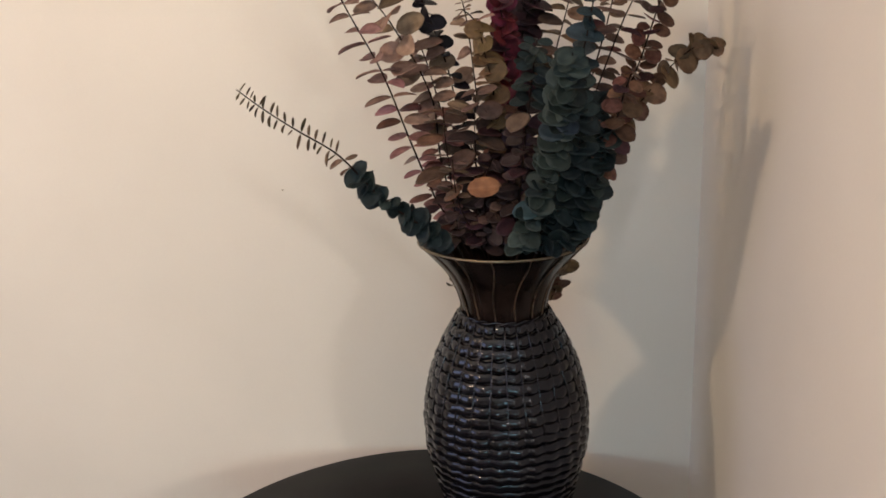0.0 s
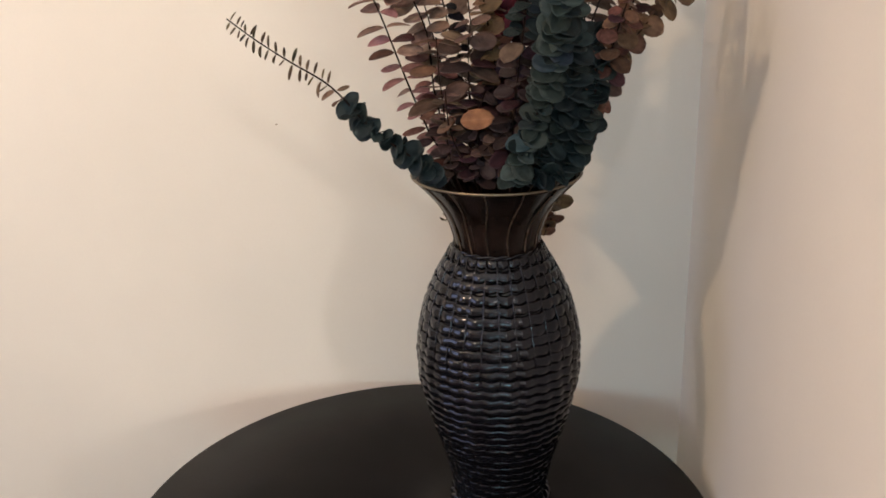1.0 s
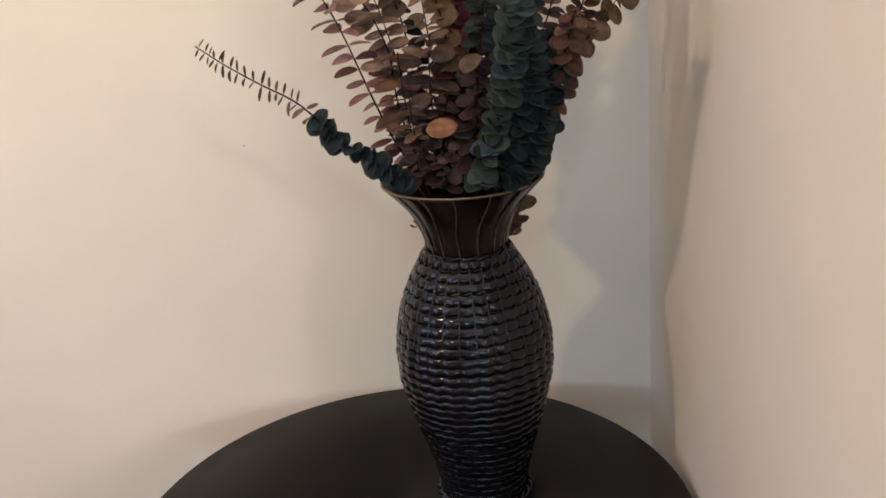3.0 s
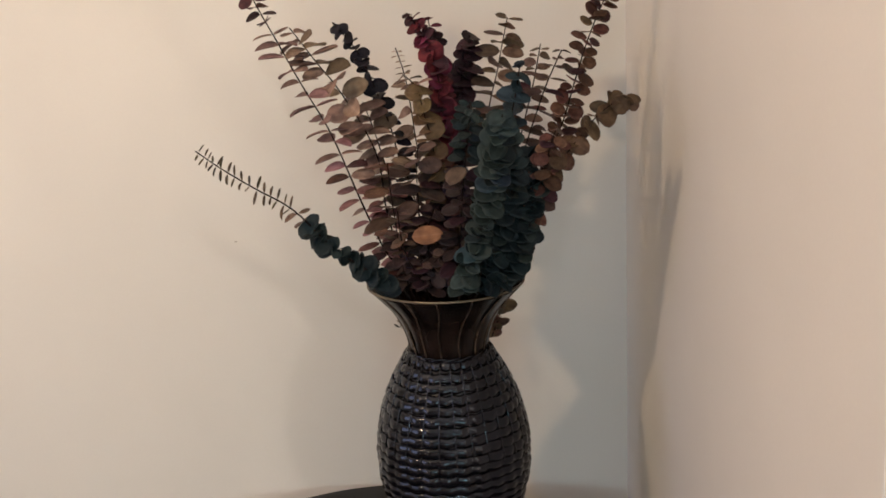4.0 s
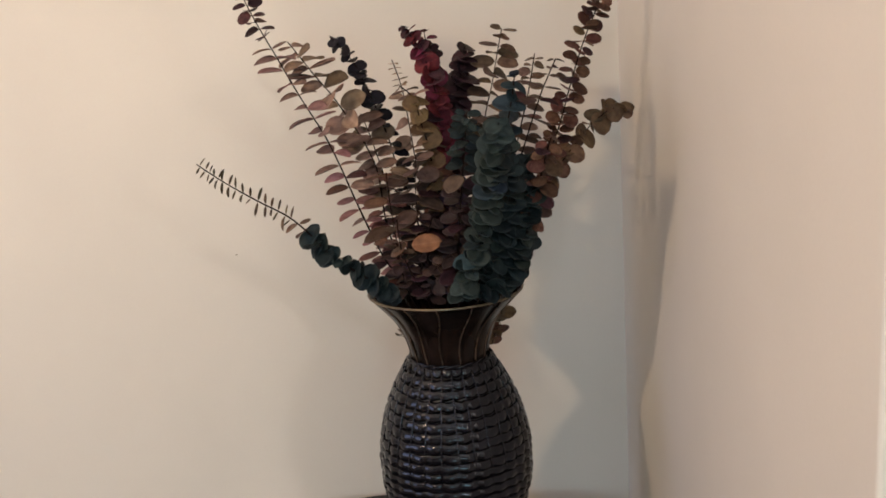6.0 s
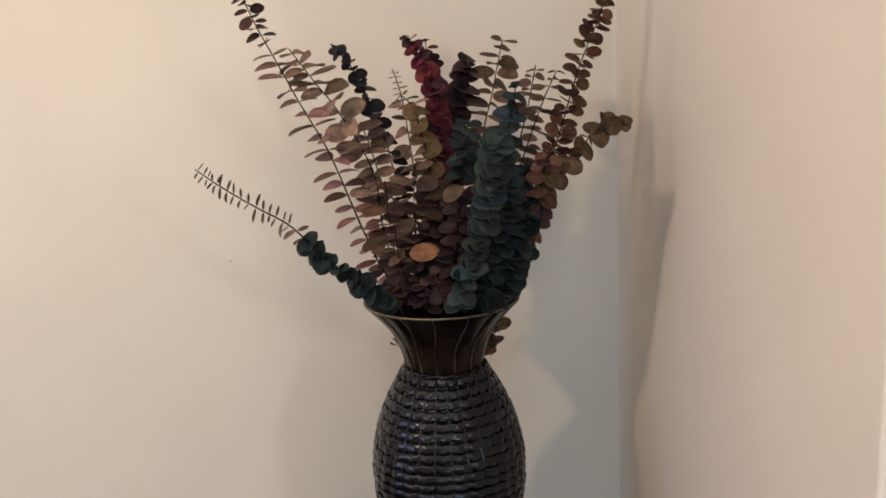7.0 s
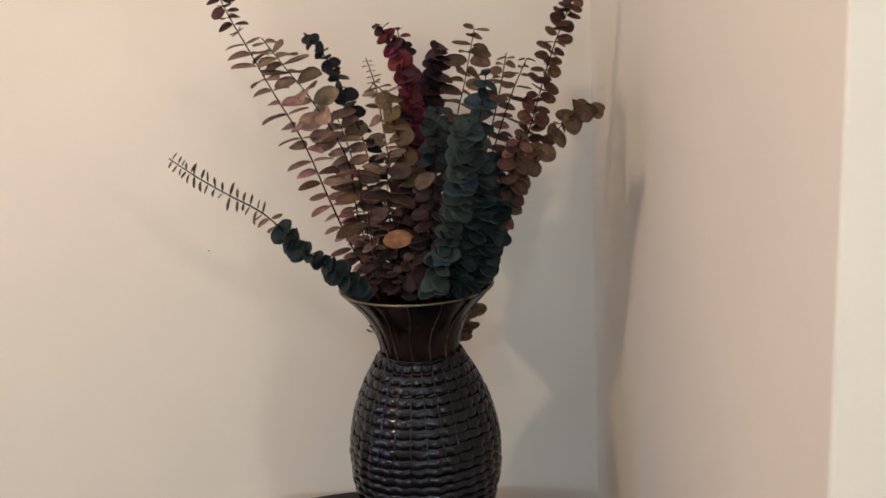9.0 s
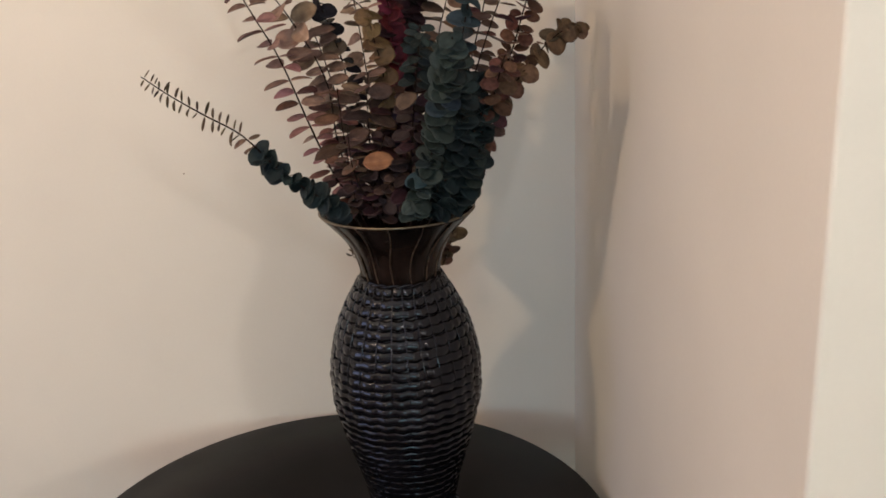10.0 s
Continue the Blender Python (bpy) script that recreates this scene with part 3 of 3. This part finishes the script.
branch("outward-leaning eucalyptus branch with tan-brown round leaves",
       [(0.064, 0.040, 1.178), (0.096, 0.060, 1.234), (0.121, 0.070, 1.277), (0.141, 0.080, 1.309), (0.170, 0.090, 1.341), (0.194, 0.100, 1.368), (0.217, 0.100, 1.390), (0.239, 0.105, 1.402), (0.258, 0.108, 1.398)],
       [(0.35, "rust", 0.026, 0.85, 0.0115, 0.6), (0.62, "copper", 0.027, 0.92, 0.0115, 0.82), (1, "copper", 0.0285, 0.92, 0.0145, 0.85)])
branch("short eucalyptus branch with reddish-brown round leaves",
       [(0.048, 0.000, 1.189), (0.083, -0.040, 1.241), (0.109, -0.080, 1.297), (0.118, -0.100, 1.333), (0.126, -0.110, 1.366), (0.134, -0.110, 1.390)],
       [(0.55, "shaded_dark_brown", 0.0225, 0.85, 0.0095, 0.5), (1, "rust", 0.021, 0.9, 0.0098, 0.55)])
branch("front eucalyptus branch densely set with large teal leaves",
       [(0.020, -0.096, 1.203), (0.029, -0.110, 1.230), (0.046, -0.128, 1.282), (0.060, -0.150, 1.330), (0.067, -0.172, 1.372), (0.071, -0.196, 1.404), (0.072, -0.212, 1.416)],
       [(0.5, "teal", 0.0245, 0.85, 0.0062, 0.62), (0.8, "teal", 0.027, 0.9, 0.006, 0.66), (1, "teal", 0.0265, 0.85, 0.0062, 0.62)])
branch("eucalyptus branch with overlapping teal leaves",
       [(0.036, -0.085, 1.205), (0.066, -0.100, 1.255), (0.080, -0.120, 1.305), (0.084, -0.140, 1.353), (0.079, -0.150, 1.396)],
       [(1, "deep_teal", 0.0255, 0.8, 0.0075, 0.6)])
branch("eucalyptus branch with dark blue-green leaves",
       [(0.044, -0.060, 1.198), (0.080, -0.080, 1.226), (0.097, -0.100, 1.261), (0.105, -0.110, 1.302), (0.107, -0.100, 1.336), (0.107, -0.080, 1.363)],
       [(1, "deep_teal", 0.025, 0.8, 0.0072, 0.6)])
branch("short eucalyptus branch with dark blue-green leaves at the rim",
       [(0.023, -0.085, 1.203), (0.046, -0.092, 1.208), (0.074, -0.088, 1.217), (0.094, -0.079, 1.240)],
       [(1, "deep_teal", 0.028, 0.85, 0.007, 0.7)])
branch("slim eucalyptus branch with grey-teal leaves",
       [(0.016, -0.060, 1.199), (0.023, -0.085, 1.274), (0.029, -0.100, 1.330), (0.035, -0.120, 1.377), (0.041, -0.140, 1.425)],
       [(0.7, "shaded_dark_brown", 0.026, 0.7, 0.0105, 0.5), (1, "deep_teal", 0.023, 0.55, 0.0065, 0.5)])
branch("eucalyptus branch with broad brown leaves and one orange leaf",
       [(-0.027, -0.040, 1.195), (-0.026, -0.050, 1.248), (-0.026, -0.050, 1.297), (-0.026, -0.050, 1.338), (-0.023, -0.050, 1.369)],
       [(0.45, "shaded_dark_brown", 0.023, 0.72, 0.0115, 0.5), (1, "brown", 0.033, 0.7, 0.0145, 0.5)], single=(-0.015, -0.088, 1.270))
branch("eucalyptus branch with deep maroon leaves",
       [(-0.002, -0.030, 1.191), (0.000, -0.030, 1.249), (0.001, -0.030, 1.306), (0.001, -0.030, 1.348)],
       [(0.6, "plum", 0.025, 0.78, 0.012, 0.55), (1, "maroon", 0.031, 0.78, 0.012, 0.55)])
branch("low eucalyptus branch with pink-brown leaves",
       [(-0.042, -0.050, 1.198), (-0.050, -0.055, 1.236), (-0.054, -0.055, 1.278), (-0.058, -0.055, 1.320), (-0.060, -0.050, 1.353)],
       [(0.4, "shaded_dark_brown", 0.027, 0.7, 0.013, 0.4), (1, "brown", 0.034, 0.66, 0.0175, 0.4)])
branch("eucalyptus branch with dark leaves and a blue leaf at its end",
       [(0.012, -0.020, 1.188), (0.014, -0.020, 1.254), (0.016, -0.020, 1.304), (0.012, -0.020, 1.343)],
       [(0.5, "shaded_dark_brown", 0.028, 0.75, 0.0115, 0.55), (0.86, "violet", 0.028, 0.8, 0.0115, 0.6), (1, "blue", 0.033, 0.85, 0.012, 0.8)])
branch("low eucalyptus branch with dark plum leaves inside the rim",
       [(-0.016, -0.050, 1.194), (-0.015, -0.060, 1.228), (-0.018, -0.060, 1.264), (-0.007, -0.060, 1.298)],
       [(1, "shaded_dark_brown", 0.022, 0.75, 0.0105, 0.5)])
branch("drooping eucalyptus sprig with brown leaves over the rim",
       [(0.034, 0.040, 1.187), (0.057, 0.085, 1.200), (0.075, 0.102, 1.171), (0.075, 0.098, 1.136), (0.066, 0.088, 1.108), (0.056, 0.075, 1.088)],
       [(0.45, "brown", 0.024, 0.8, 0.02, 0.5), (1, "copper", 0.024, 0.9, 0.0125, 0.85)])
branch("tiny drooping eucalyptus sprig with dark leaves",
       [(-0.031, 0.060, 1.192), (-0.058, 0.092, 1.183), (-0.064, 0.100, 1.151), (-0.057, 0.090, 1.125), (-0.063, 0.080, 1.114), (-0.070, 0.075, 1.108)],
       [(0.7, "brown", 0.012, 0.6, 0.02, 0.3), (1, "dark_tip", 0.0135, 0.5, 0.006, 0.2)])
branch("thin bare eucalyptus twig with a few small brown leaves",
       [(-0.036, -0.030, 1.196), (-0.020, -0.062, 1.222), (0.002, -0.076, 1.246), (0.016, -0.082, 1.262)],
       [(0.55, "shaded_dark_brown", 0.012, 0.6, 0.018, 0.3), (1, "brown", 0.015, 0.7, 0.014, 0.4)])
branch("thin eucalyptus twig with narrow brown leaves near the rim",
       [(-0.022, -0.055, 1.198), (-0.036, -0.072, 1.230), (-0.046, -0.078, 1.262), (-0.049, -0.080, 1.300)],
       [(0.5, "shaded_dark_brown", 0.014, 0.5, 0.014, 0.3), (1, "brown", 0.019, 0.5, 0.013, 0.3)])
